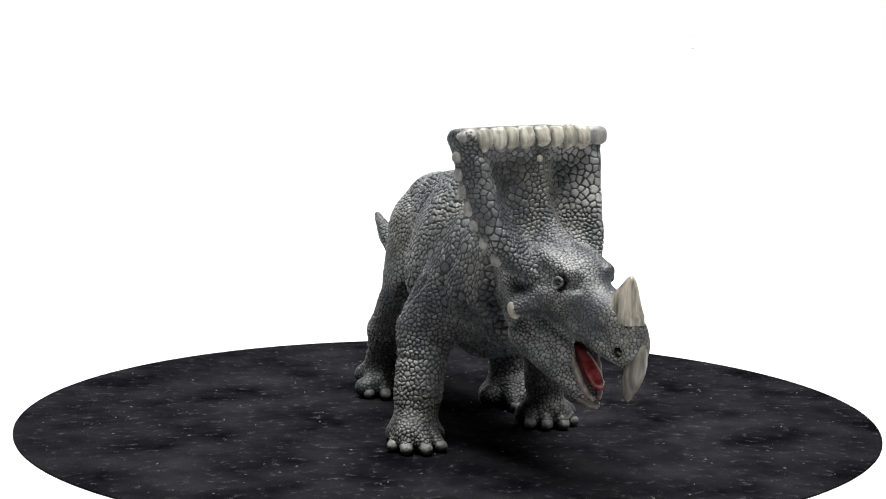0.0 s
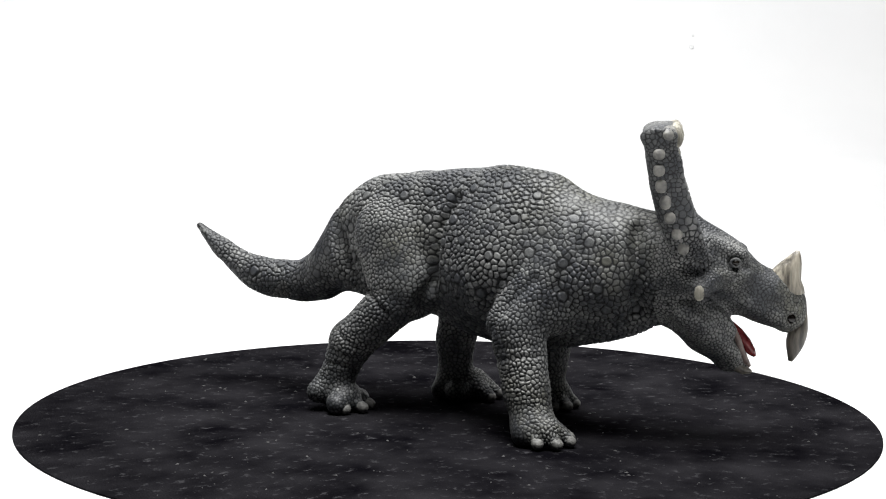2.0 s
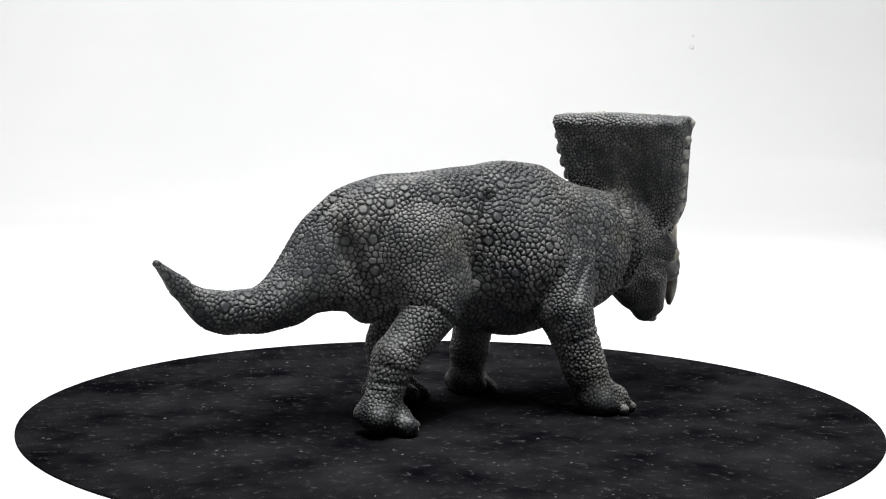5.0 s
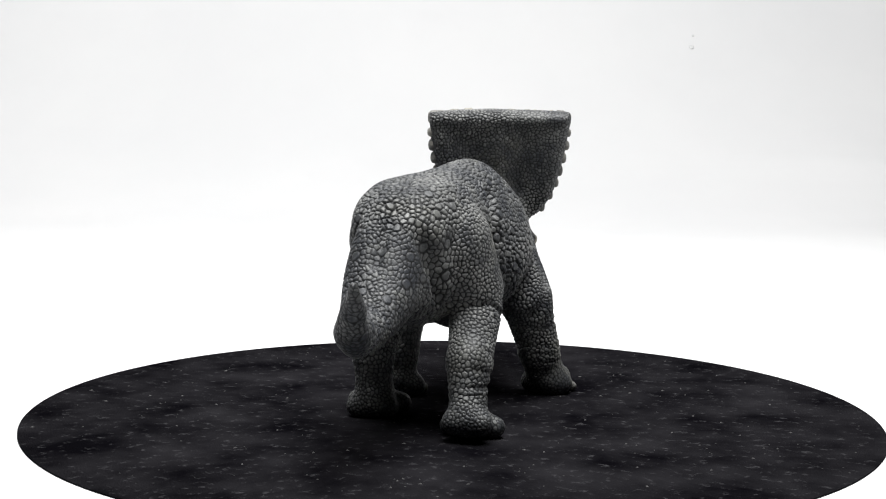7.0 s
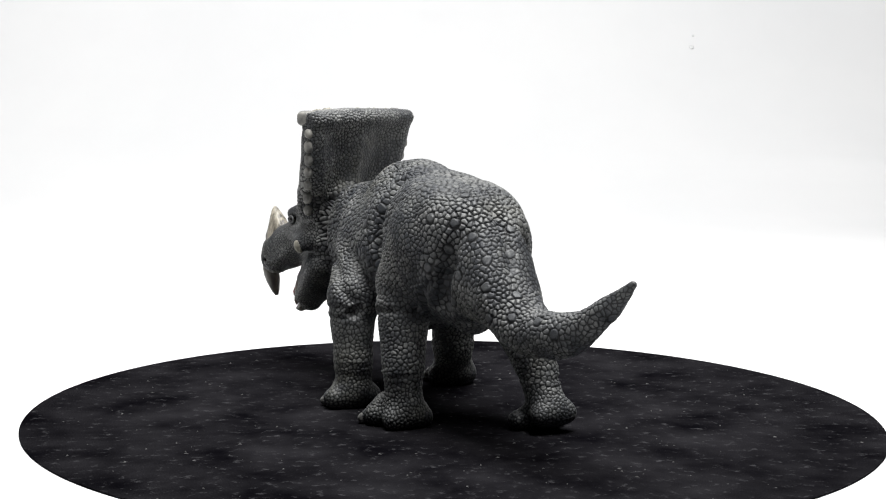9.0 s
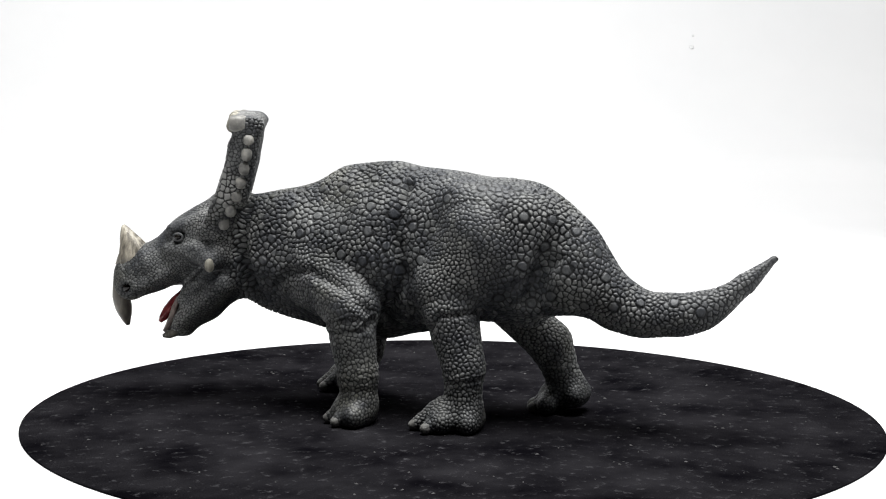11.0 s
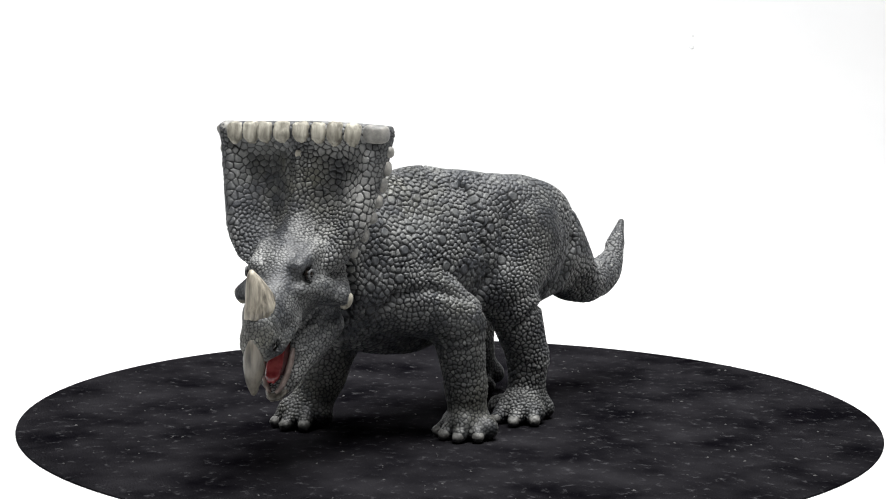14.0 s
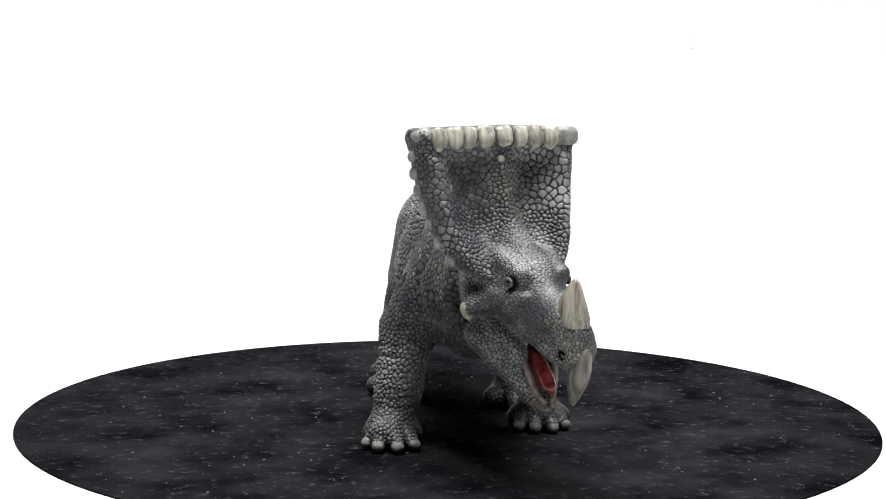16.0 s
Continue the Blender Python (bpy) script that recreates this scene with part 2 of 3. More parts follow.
def trunk():
    """Torso, neck and tail as one body of oval sections along x: top, underside, half width, sideways centre."""
    rows = ((-104, 52.6, 49.6, 1.2, -1.2), (-102, 51.6, 48.2, 1.6, -1), (-96, 48, 41.4, 3.0, 1.2), (-92, 45, 36.4, 3.8, 3), (-87, 42.2, 32.2, 4.4, 4.2),
            (-79, 40.4, 27.9, 5.6, 6.2), (-69, 41, 28.1, 6.6, 7), (-62, 46, 29.7, 7.8, 7.6), (-57, 52.4, 30.2, 9.4, 6.4), (-52, 59.2, 32.6, 10.4, 6),
            (-47, 63.8, 33.4, 12.0, 5.6), (-42, 67, 33.2, 13.2, 6), (-34, 69.8, 31, 15.5, 5.2), (-26, 71.2, 30, 17.2, 4.2), (-17, 71.8, 29.6, 17.0, 3.6),
            (-9, 72.2, 27.6, 15.6, 1.8), (-2, 73.4, 24.8, 17.9, 0.6), (7, 74.6, 22.5, 19.8, -0.8), (16, 74.4, 22, 19.4, -1.3), (24, 72.8, 22, 17.6, -1.2),
            (33, 68.8, 23.5, 16.6, -1.6), (41, 65.3, 25.8, 14.8, -1.4), (48, 64.3, 29, 13, -0.4), (55, 63.5, 32, 11.8, 0.8), (62, 60, 34, 9, 2.4))
    xs = np.array([r[0] for r in rows])
    s, (x, y, z) = window((-106, -30, 15), (64, 30, 80))
    line = x.ravel()

    def soft(i):
        v = np.array([r[i] for r in rows])
        return np.mean([np.interp(line + o, xs, v) for o in (-1.8, -0.9, 0, 0.9, 1.8)], axis=0).astype(np.float32)[:, None, None]

    top, low, wide, mid = soft(1), soft(2), soft(3), soft(4)
    cz, hz = (top + low) / 2, (top - low) / 2
    ridge = np.interp(line, (-60, -48, -38, -14, -2, 8, 25, 40, 55), (2.0, 2.5, 3.3, 3.1, 1.9, 1.62, 1.68, 1.9, 2.1)).astype(np.float32)[:, None, None]
    belly = np.interp(line, (-60, -45, -36, -12, 0, 25, 50), (2.0, 2.5, 2.7, 2.5, 2.1, 2.0, 2.1)).astype(np.float32)[:, None, None]
    fat = np.where(z > cz, ridge, belly)
    lean = np.interp(line, (-10, 8, 20, 45, 56), (0.12, 0.34, 0.52, 0.5, 0.25)).astype(np.float32)[:, None, None]
    girth = 1 - lean * np.clip((cz - z) / hz, 0, 1) ** 2
    q = (np.abs((y - mid) / (wide * girth)) ** fat + np.abs((z - cz) / hz) ** fat) ** (1 / fat)
    d = (q - 1) * np.minimum(wide, hz)
    d = np.where(line[:, None, None] > 60, np.maximum(d, line[:, None, None] - 60), d)
    d = np.maximum(d, -101.2 - line[:, None, None]).astype(np.float32)
    blend(s, d, 0.01, TORSO)
    WHICH[s] = np.where((line[:, None, None] < -50) & (WHICH[s] == TORSO), TAIL, WHICH[s])

    limb((-95, 1.4, 44), (-102.6, -0.9, 50.6), 3.0, 1.5, TAIL, 2)


trunk()


def legs():
    side = (0, 1, 0)
    # hind right: thigh, shank swept back, raised heel, flared foot
    limb((-24.2, -4.6, 52), (-20, -9.2, 40), 14.7, 12, HR, 1.2, (side, 0.85))
    limb((-22, -12.2, 34), (-35.6, -14, 21), 7.4, 6.1, HR, 0.8)
    limb((-36.2, -14, 21), (-40.4, -14.6, 10), 6.0, 5.2, HR, 2.5)
    limb((-42.4, -15, 6.8), (-37, -16, 4.5), 5.4, 4.6, HR, 2.0)
    limb((-44.8, -11.2, 5.6), (-44.8, -19.4, 5.6), 3.1, 3.1, HR, 2.4)
    limb((-36.5, -8.6, 3.0), (-36.5, -21.4, 3.0), 3.0, 3.2, HR, 2.6)
    limb((-31, 5, 40), (-34, 5, 33), 7, 4.6, TORSO, 3)
    # hind left
    limb((-22, 10, 53), (-13, 13, 40.5), 16, 11.6, HL, 1.2, (side, 0.92))
    limb((-14, 16.8, 34), (-18.6, 19, 18), 8.0, 5.5, HL, 0.8)
    limb((-18.6, 19, 18), (-18.6, 18.8, 8), 5.4, 5.3, HL, 2.5)
    limb((-18.8, 18.6, 5.5), (-12, 20.6, 4.4), 5.6, 4.4, HL, 2.0)
    limb((-21, 13.6, 3.0), (-21, 23.4, 3.0), 3.0, 3.0, HL, 2.6)
    limb((-14.5, 12, 3.2), (-13.5, 25, 3.2), 3.2, 3.4, HL, 2.6)
    # front right: shoulder, bulging elbow, forearm, foot
    limb((34, -6, 39.5), (28, -11.5, 36), 8.2, 7.6, FR, 2)
    limb((28, -7, 49), (21, -18.2, 31.5), 11.2, 8.6, FR, 1.2)
    limb((22, -19.4, 27.5), (26, -21.8, 14), 7.6, 6.0, FR, 1.0)
    limb((26, -21.8, 14), (28.5, -23.2, 7), 6.0, 6.0, FR, 2.5)
    limb((29.5, -24.4, 4.6), (34, -26.2, 4.0), 6.0, 4.6, FR, 2.0)
    limb((30, -18.4, 3.2), (29, -28.6, 3.2), 3.2, 3.2, FR, 2.6)
    # front left
    limb((33, 6, 39), (26, 11.5, 36.5), 7.6, 7.2, FL, 2)
    limb((29, 6, 45), (15.5, 18, 33), 11, 8.4, FL, 1.6)
    limb((15.2, 19, 28.5), (12.8, 20, 14), 7.2, 5.4, FL, 1.4)
    limb((12.8, 20, 14), (12.6, 20.2, 7), 5.3, 5.3, FL, 2.5)
    limb((12.5, 20.4, 4.8), (15.6, 21.2, 4.2), 5.8, 4.4, FL, 2.0)
    limb((12, 14.6, 3.2), (12, 26.4, 3.2), 3.2, 3.2, FL, 2.6)


# toe tips: point, direction in degrees from ahead
TOES = {FR: ((38.6, -18.2, 28), (41.2, -23.4, 5), (39.6, -28.9, -16), (34.6, -31.8, -50)),
        FL: ((18.6, 13.2, -36), (21.4, 17.8, -8), (21.6, 23.2, 12), (17.6, 27.8, 44)),
        HR: ((-31, -10, 14), (-29.8, -16.2, -4), (-33.2, -21.2, -34)), HL: ((-4.2, 17.2, -6), (-4.4, 23.6, 14), (-9.4, 28.2, 46))}


def toes():
    for leg, tips in TOES.items():
        for x, y, deg in tips:
            a = math.radians(deg)
            c, s = math.cos(a), math.sin(a)
            limb((x - 8.5 * c, y - 8.5 * s, 6.4), (x - 4.4 * c, y - 4.4 * s, 3.4), 3.0, 2.5, leg, 0.8)
            limb((x - 4.4 * c, y - 4.4 * s, 3.4), (x - 2.1 * c, y - 2.1 * s, 2.2), 2.5, 2.0, leg, 0.4)


def head():
    lefty = (-math.sin(HY), math.cos(HY), 0)
    limb(hd(-7, 0, 50), hd(5, 0, 49), 11, 9.0, HEAD, 4)
    limb(hd(4, 0, 47), hd(18, 0, 41), 9.2, 7.0, HEAD, 3, (lefty, 0.82))
    limb(hd(18, 0, 40.5), hd(24, 0, 36.6), 6.9, 5.4, HEAD, 2, (lefty, 0.92))
    limb(hd(20, 0, 42.5), hd(25.2, 0, 40.4), 5.0, 3.9, HEAD, 2, (lefty, 0.95))
    limb(hd(2, 0, 56), hd(-7, 0, 63), 3.6, 3.0, HEAD, 4)
    for s in (-1, 1):
        limb(hd(1, 6.2 * s, 56), hd(10.8, 5.6 * s, 53), 3.0, 2.3, HEAD, 1.2)
        limb(hd(12.5, 6.4 * s, 47.4), hd(2, 9.4 * s, 47.2), 1.5, 2.6, HEAD, 1.4)
        limb(hd(-5, 8 * s, 48), hd(-0.4, 13.2 * s, 44.4), 5.2, 2.7, HEAD, 2.2)
        limb(hd(4, 8 * s, 46.5), hd(0, 13 * s, 44.2), 2.6, 2.0, HEAD, 2)
        limb(hd(13, 4.9 * s, 40), hd(22.5, 4.0 * s, 35), 2.3, 1.9, HEAD, 1.6)
        limb(hd(21, 4.4 * s, 38.2), hd(26, 3.2 * s, 37.4), 1.6, 1.2, HEAD, 1.0)
        limb(hd(0, 8.8 * s, 40), hd(8.6, 5.2 * s, 32), 2.2, 1.5, JAW, 1.6)
        limb(hd(-3, 8.6 * s, 37), hd(9, 3.8 * s, 25.2), 4.2, 2.4, JAW, 1.4)
    limb(hd(-6, 0, 42), hd(2.5, 0, 32), 9.6, 7.2, JAW, 3)
    limb(hd(2.5, 0, 31), hd(8.6, 0, 24), 6.2, 4.0, JAW, 2)
    limb(hd(8.6, 0, 23.8), hd(12, 0, 22), 3.6, 1.9, JAW, 2)
    bore(hd(7, 0, 34.6), hd(14.4, 0, 25.4), 2.7, 0.7)
    for s in (-1, 1):
        # eye socket, nostril, the hollow under the cheek bone
        bore(hd(9.6, 10.4 * s, 51.3), hd(9.3, 8.0 * s, 51.2), 1.9, 0.8)
        bore(hd(25.2, 6.5 * s, 35.4), hd(24.8, 4.2 * s, 35.6), 1.25, 0.5)
        bore(hd(19.5, 7.4 * s, 40), hd(22.4, 6.6 * s, 38.8), 1.7, 1.2)
        bore(hd(2, 12.0 * s, 40.4), hd(10, 8.4 * s, 37), 2.9, 1.0)
        bore(hd(4, 10.6 * s, 37), hd(9.6, 7.6 * s, 33.6), 2.4, 1.0)


def frill():
    s, (x, y, z) = window((28, -36, 44), (84, 36, 92))
    c, n = math.cos(HY), math.sin(HY)
    u = (x - HO[0]) * c + (y - HO[1]) * n
    v = -(x - HO[0]) * n + (y - HO[1]) * c + 1.0
    zz = z.ravel()
    mid = np.interp(zz, (46, 52, 58, 64, 73, 82, 90), (1.5, -1.5, -4.6, -7.4, -10, -11.4, -11)).astype(np.float32)
    wide = np.interp(zz, (46, 51, 53.5, 58, 62, 70, 77, 85, 90), (6, 9.5, 14.2, 17.3, 19.2, 21.2, 22.6, 23.4, 23.2)).astype(np.float32)
    thick = np.interp(zz, (46, 56, 64, 75, 82, 85, 90), (5.5, 4.2, 3.5, 3.3, 3.5, 4.2, 4)).astype(np.float32)
    w = v / wide
    rise = np.interp(zz, (52, 62, 80, 84), (0, 1, 1, 0)).astype(np.float32)
    lane = np.interp(zz, (56, 64, 78, 84), (0.30, 0.36, 0.42, 0.44)).astype(np.float32)
    hollow = 3.4 * np.exp(-((np.abs(w) - lane) / 0.24) ** 2) * rise
    ridge = (1.0 * np.exp(-(v / 1.2) ** 2) + 2.0 * np.exp(-((np.abs(w) - 0.84) / 0.11) ** 2)) * rise
    roll = (1.3 * np.exp(-((zz - 85.5) / 2.4) ** 2)).astype(np.float32)
    q = u - mid + 0.6 * w * w - 0.2
    d1 = np.maximum(q - (thick - hollow + ridge), -q - (thick - 0.5 * hollow + 0.5 * ridge + roll))
    d2 = np.maximum(np.abs(v) - wide, z - 88.6 + 1.0 * w * w)
    o = np.maximum(np.stack(np.broadcast_arrays(d1, d2)), -2.4) + 2.4
    d = np.sqrt((o ** 2).sum(0)) - 2.4
    d = np.maximum(d, 46 - z).astype(np.float32)
    blend(s, d, 3.5, FRILL)


def flanks():
    """The deep pinch of the flank before each thigh, and behind each upper arm."""
    for line, r in ((((-6.6, -17.4, 59), (-8.8, -18.4, 48), (-9.4, -18.2, 41), (-12, -16.8, 32)), 2.2),
                    (((0.8, 18.6, 59), (0.6, 19.4, 52), (-0.6, 19.8, 45), (1.4, 18.6, 36)), 2.1),
                    (((-47, 18.4, 60), (-42, 19, 50), (-37, 16.8, 37)), 2.9), (((-51, -4, 60), (-46, -6.6, 50), (-40.5, -8, 37)), 3.3),
                    (((-58, 7, 50.6), (-44, 4.8, 67), (-30, 3.4, 72.2)), 1.0), (((12, -20, 37), (10.5, -18.5, 31)), 2.2), (((4, 20, 36), (3, 18.5, 31)), 1.8)):
        for a, b in zip(line, line[1:]):
            bore(a, b, r, 2.6)


def nape():
    """The deep folds between head and neck, and under the jaw."""
    for line, r in ((((52.5, 14.4, 58), (53.2, 14.6, 50), (52.4, 13.2, 42), (51, 9.5, 35)), 2.7), (((56, -12.6, 58), (57, -13, 49), (55.6, -11.6, 41), (53, -8, 35)), 2.7)):
        for a, b in zip(line, line[1:]):
            bore(a, b, r, 2.0)


legs()
toes()
flanks()
head()
frill()
nape()


# ---- skin from the field ----
def surface(f):
    """Vertices (grid units) and quads of the zero surface, one vertex in each crossed cell."""
    neg = f < 0
    nx, ny, nz = np.array(f.shape) - 1
    total, count = np.zeros((nx, ny, nz, 3), np.float32), np.zeros((nx, ny, nz), np.float32)
    for axis in range(3):
        o1, o2 = [i for i in range(3) if i != axis]
        lo = [slice(None)] * 3
        hi = [slice(None)] * 3
        lo[axis], hi[axis] = slice(0, -1), slice(1, None)
        a, b = f[tuple(lo)], f[tuple(hi)]
        cross = neg[tuple(lo)] != neg[tuple(hi)]
        t = np.where(cross, a / np.where(cross, a - b, 1), 0)
        for i in (0, 1):
            for j in (0, 1):
                s = [slice(None)] * 3
                s[o1] = slice(i, f.shape[o1] - 1 + i)
                s[o2] = slice(j, f.shape[o2] - 1 + j)
                m, tt = cross[tuple(s)], t[tuple(s)]
                total[..., axis] += np.where(m, tt, 0)
                total[..., o1] += m * i
                total[..., o2] += m * j
                count += m
    cells = np.argwhere(count > 0)
    ids = np.full((nx, ny, nz), -1, np.int32)
    ids[tuple(cells.T)] = np.arange(len(cells))
    verts = cells + total[tuple(cells.T)] / count[tuple(cells.T)][:, None]
    quads = []
    for axis in range(3):
        o1, o2 = (axis + 1) % 3, (axis + 2) % 3
        lo = [slice(1, -1)] * 3
        hi = [slice(1, -1)] * 3
        lo[axis], hi[axis] = slice(0, -1), slice(1, None)
        cross = neg[tuple(lo)] != neg[tuple(hi)]
        at = np.argwhere(cross) + np.array([0 if i == axis else 1 for i in range(3)])
        e1, e2 = np.eye(3, dtype=int)[o1], np.eye(3, dtype=int)[o2]
        q = np.stack([ids[tuple((at - k).T)] for k in (e1 + e2, e2, 0 * e1, e1)], 1)
        flip = ~neg[tuple(at.T)]
        q[flip] = q[flip][:, ::-1]
        quads.append(q)
    return verts, np.concatenate(quads)


def edges_of(q):
    e = np.stack([q, np.roll(q, -1, 1)], -1).reshape(-1, 2)
    return np.unique(np.sort(e, 1), axis=0, return_inverse=True)


def relax(v, e, times, k=0.5):
    n = np.bincount(e.ravel(), minlength=len(v))[:, None]
    for _ in range(times):
        acc = np.zeros_like(v)
        for i in range(3):
            acc[:, i] = np.bincount(e[:, 0], v[e[:, 1], i], len(v)) + np.bincount(e[:, 1], v[e[:, 0], i], len(v))
        v = v + k * (acc / n - v)
    return v


def split(v, q):
    """Each quad into four."""
    e, inv = edges_of(q)
    mids, faces = v[e].mean(1), v[q].mean(1)
    em = len(v) + inv.reshape(-1, 4)
    fm = (len(v) + len(e) + np.arange(len(q)))[:, None]
    out = [np.stack([q[:, i], em[:, i], fm[:, 0], em[:, i - 1]], 1) for i in range(4)]
    return np.concatenate([v, mids, faces]), np.concatenate(out)


def normals(v, q):
    n = np.cross(v[q[:, 2]] - v[q[:, 0]], v[q[:, 3]] - v[q[:, 1]])
    acc = np.zeros_like(v)
    for k in range(4):
        for i in range(3):
            acc[:, i] += np.bincount(q[:, k], n[:, i], len(v))
    return acc / np.maximum(np.linalg.norm(acc, axis=1), 1e-9)[:, None]


def scatter(v, want, big, seed):
    """Seeds for scales: points of v kept apart by want (an array), the big ones first."""
    rnd = np.random.RandomState(seed)
    cell, hashed = 2.5, {}
    order = np.concatenate([big, rnd.permutation(len(v))])
    first = len(big)
    pts, rad = v.tolist(), want.tolist()
    out = []
    for i, k in enumerate(order.tolist()):
        p = pts[k]
        r = 3.3 if i < first else rad[k]
        key = (int(p[0] // cell), int(p[1] // cell), int(p[2] // cell))
        ok = True
        for a in (-1, 0, 1):
            for b in (-1, 0, 1):
                for c in (-1, 0, 1):
                    for q, rq in hashed.get((key[0] + a, key[1] + b, key[2] + c), ()):
                        lim = (r + rq) * 0.5
                        if (p[0] - q[0]) ** 2 + (p[1] - q[1]) ** 2 + (p[2] - q[2]) ** 2 < lim * lim:
                            ok = False
                            break
                    if not ok:
                        break
                if not ok:
                    break
            if not ok:
                break
        if ok:
            hashed.setdefault(key, []).append((p, r))
            out.append((k, r, i < first))
    return out


# creases of the skin: side, depth, width, and a line in x and z
FOLDS = ((-1, 2.5, 1.5, ((-2.4, 66), (-6.7, 57.7), (-7.8, 49.5), (-8.3, 41.3), (-11.7, 36.2), (-12.6, 31))),
         (-1, 0.8, 0.8, ((-4.2, 56), (-4.9, 48), (-3.4, 40))), (-1, 0.6, 0.8, ((-1.4, 54), (-2, 47), (0, 39))),
         (-1, 0.5, 0.9, ((17.5, 22.3), (25, 24.2), (33, 24.4))), (-1, 0.3, 0.8, ((17, 25), (24, 26.8), (32, 27))),
         (-1, 1.0, 1.6, ((27, 45), (17.6, 34.4), (14.4, 27))), (-1, 0.7, 1.2, ((-45.8, 62.4), (-46.6, 52.7), (-41.8, 41.4), (-33.7, 36.2))),
         (-1, 1.0, 0.9, ((-35, 36), (-27.3, 36.6), (-20.7, 31.5))), (-1, 0.9, 1.8, ((35, 62.7), (37.6, 53), (32.9, 43.1))),
         (-1, 0.4, 0.8, ((-31, 20), (-38, 25))), (-1, 0.4, 0.8, ((-33, 17), (-42, 20))), (-1, 0.4, 0.8, ((-33.5, 14), (-44, 15.4))),
         (1, 2.5, 1.5, ((1.1, 68.9), (2.6, 55.4), (0.2, 42.6), (3.2, 35.5), (8.2, 29.2))),
         (1, 0.8, 0.8, ((5, 60), (5.4, 50), (3.6, 42), (7, 34))), (1, 0.6, 0.8, ((8, 57), (8.2, 49), (6.8, 42))),
         (1, 0.5, 0.9, ((24, 28.2), (15.9, 30.2), (9.7, 31.1))), (1, 0.3, 0.8, ((24, 25.4), (16, 27), (9.5, 27.6))),
         (1, 1.2, 1.5, ((40.6, 37.6), (37.4, 42.2), (27.9, 43.5), (14.8, 39.5), (8, 33))),
         (1, 1.1, 0.9, ((-8.8, 28), (-12.9, 33.5), (-23.1, 34.3))), (1, 0.8, 1.5, ((-45.3, 50.3), (-31.3, 40.8), (-26.2, 33.5))),
         (1, 0.22, 0.8, ((-12, 17), (-24, 19))), (1, 0.22, 0.8, ((-12, 14), (-25, 15.6))),
         (1, 2.2, 1.7, ((52, 60), (53.4, 48), (51, 37))), (-1, 2.0, 1.7, ((52, 60), (54, 48), (52, 37))))


def creased(mm, nor):
    """How far each point sinks into the folds of the skin."""
    sink = np.zeros(len(mm))
    for side, depth, width, line in FOLDS:
        near = np.full(len(mm), 99.0)
        for (xa, za), (xb, zb) in zip(line, line[1:]):
            dx, dz = xb - xa, zb - za
            t = np.clip(((mm[:, 0] - xa) * dx + (mm[:, 2] - za) * dz) / (dx * dx + dz * dz), 0, 1)
            near = np.minimum(near, np.hypot(mm[:, 0] - xa - t * dx, mm[:, 2] - za - t * dz))
        face = np.clip(nor[:, 1] * side * 2.5, 0, 1) * (mm[:, 1] * side > 4)
        sink = np.maximum(sink, depth * face * np.exp(-(near / width) ** 2)) - 0.1 * depth * face * np.exp(-((near - 2.2 * width) / width) ** 2)
    return sink


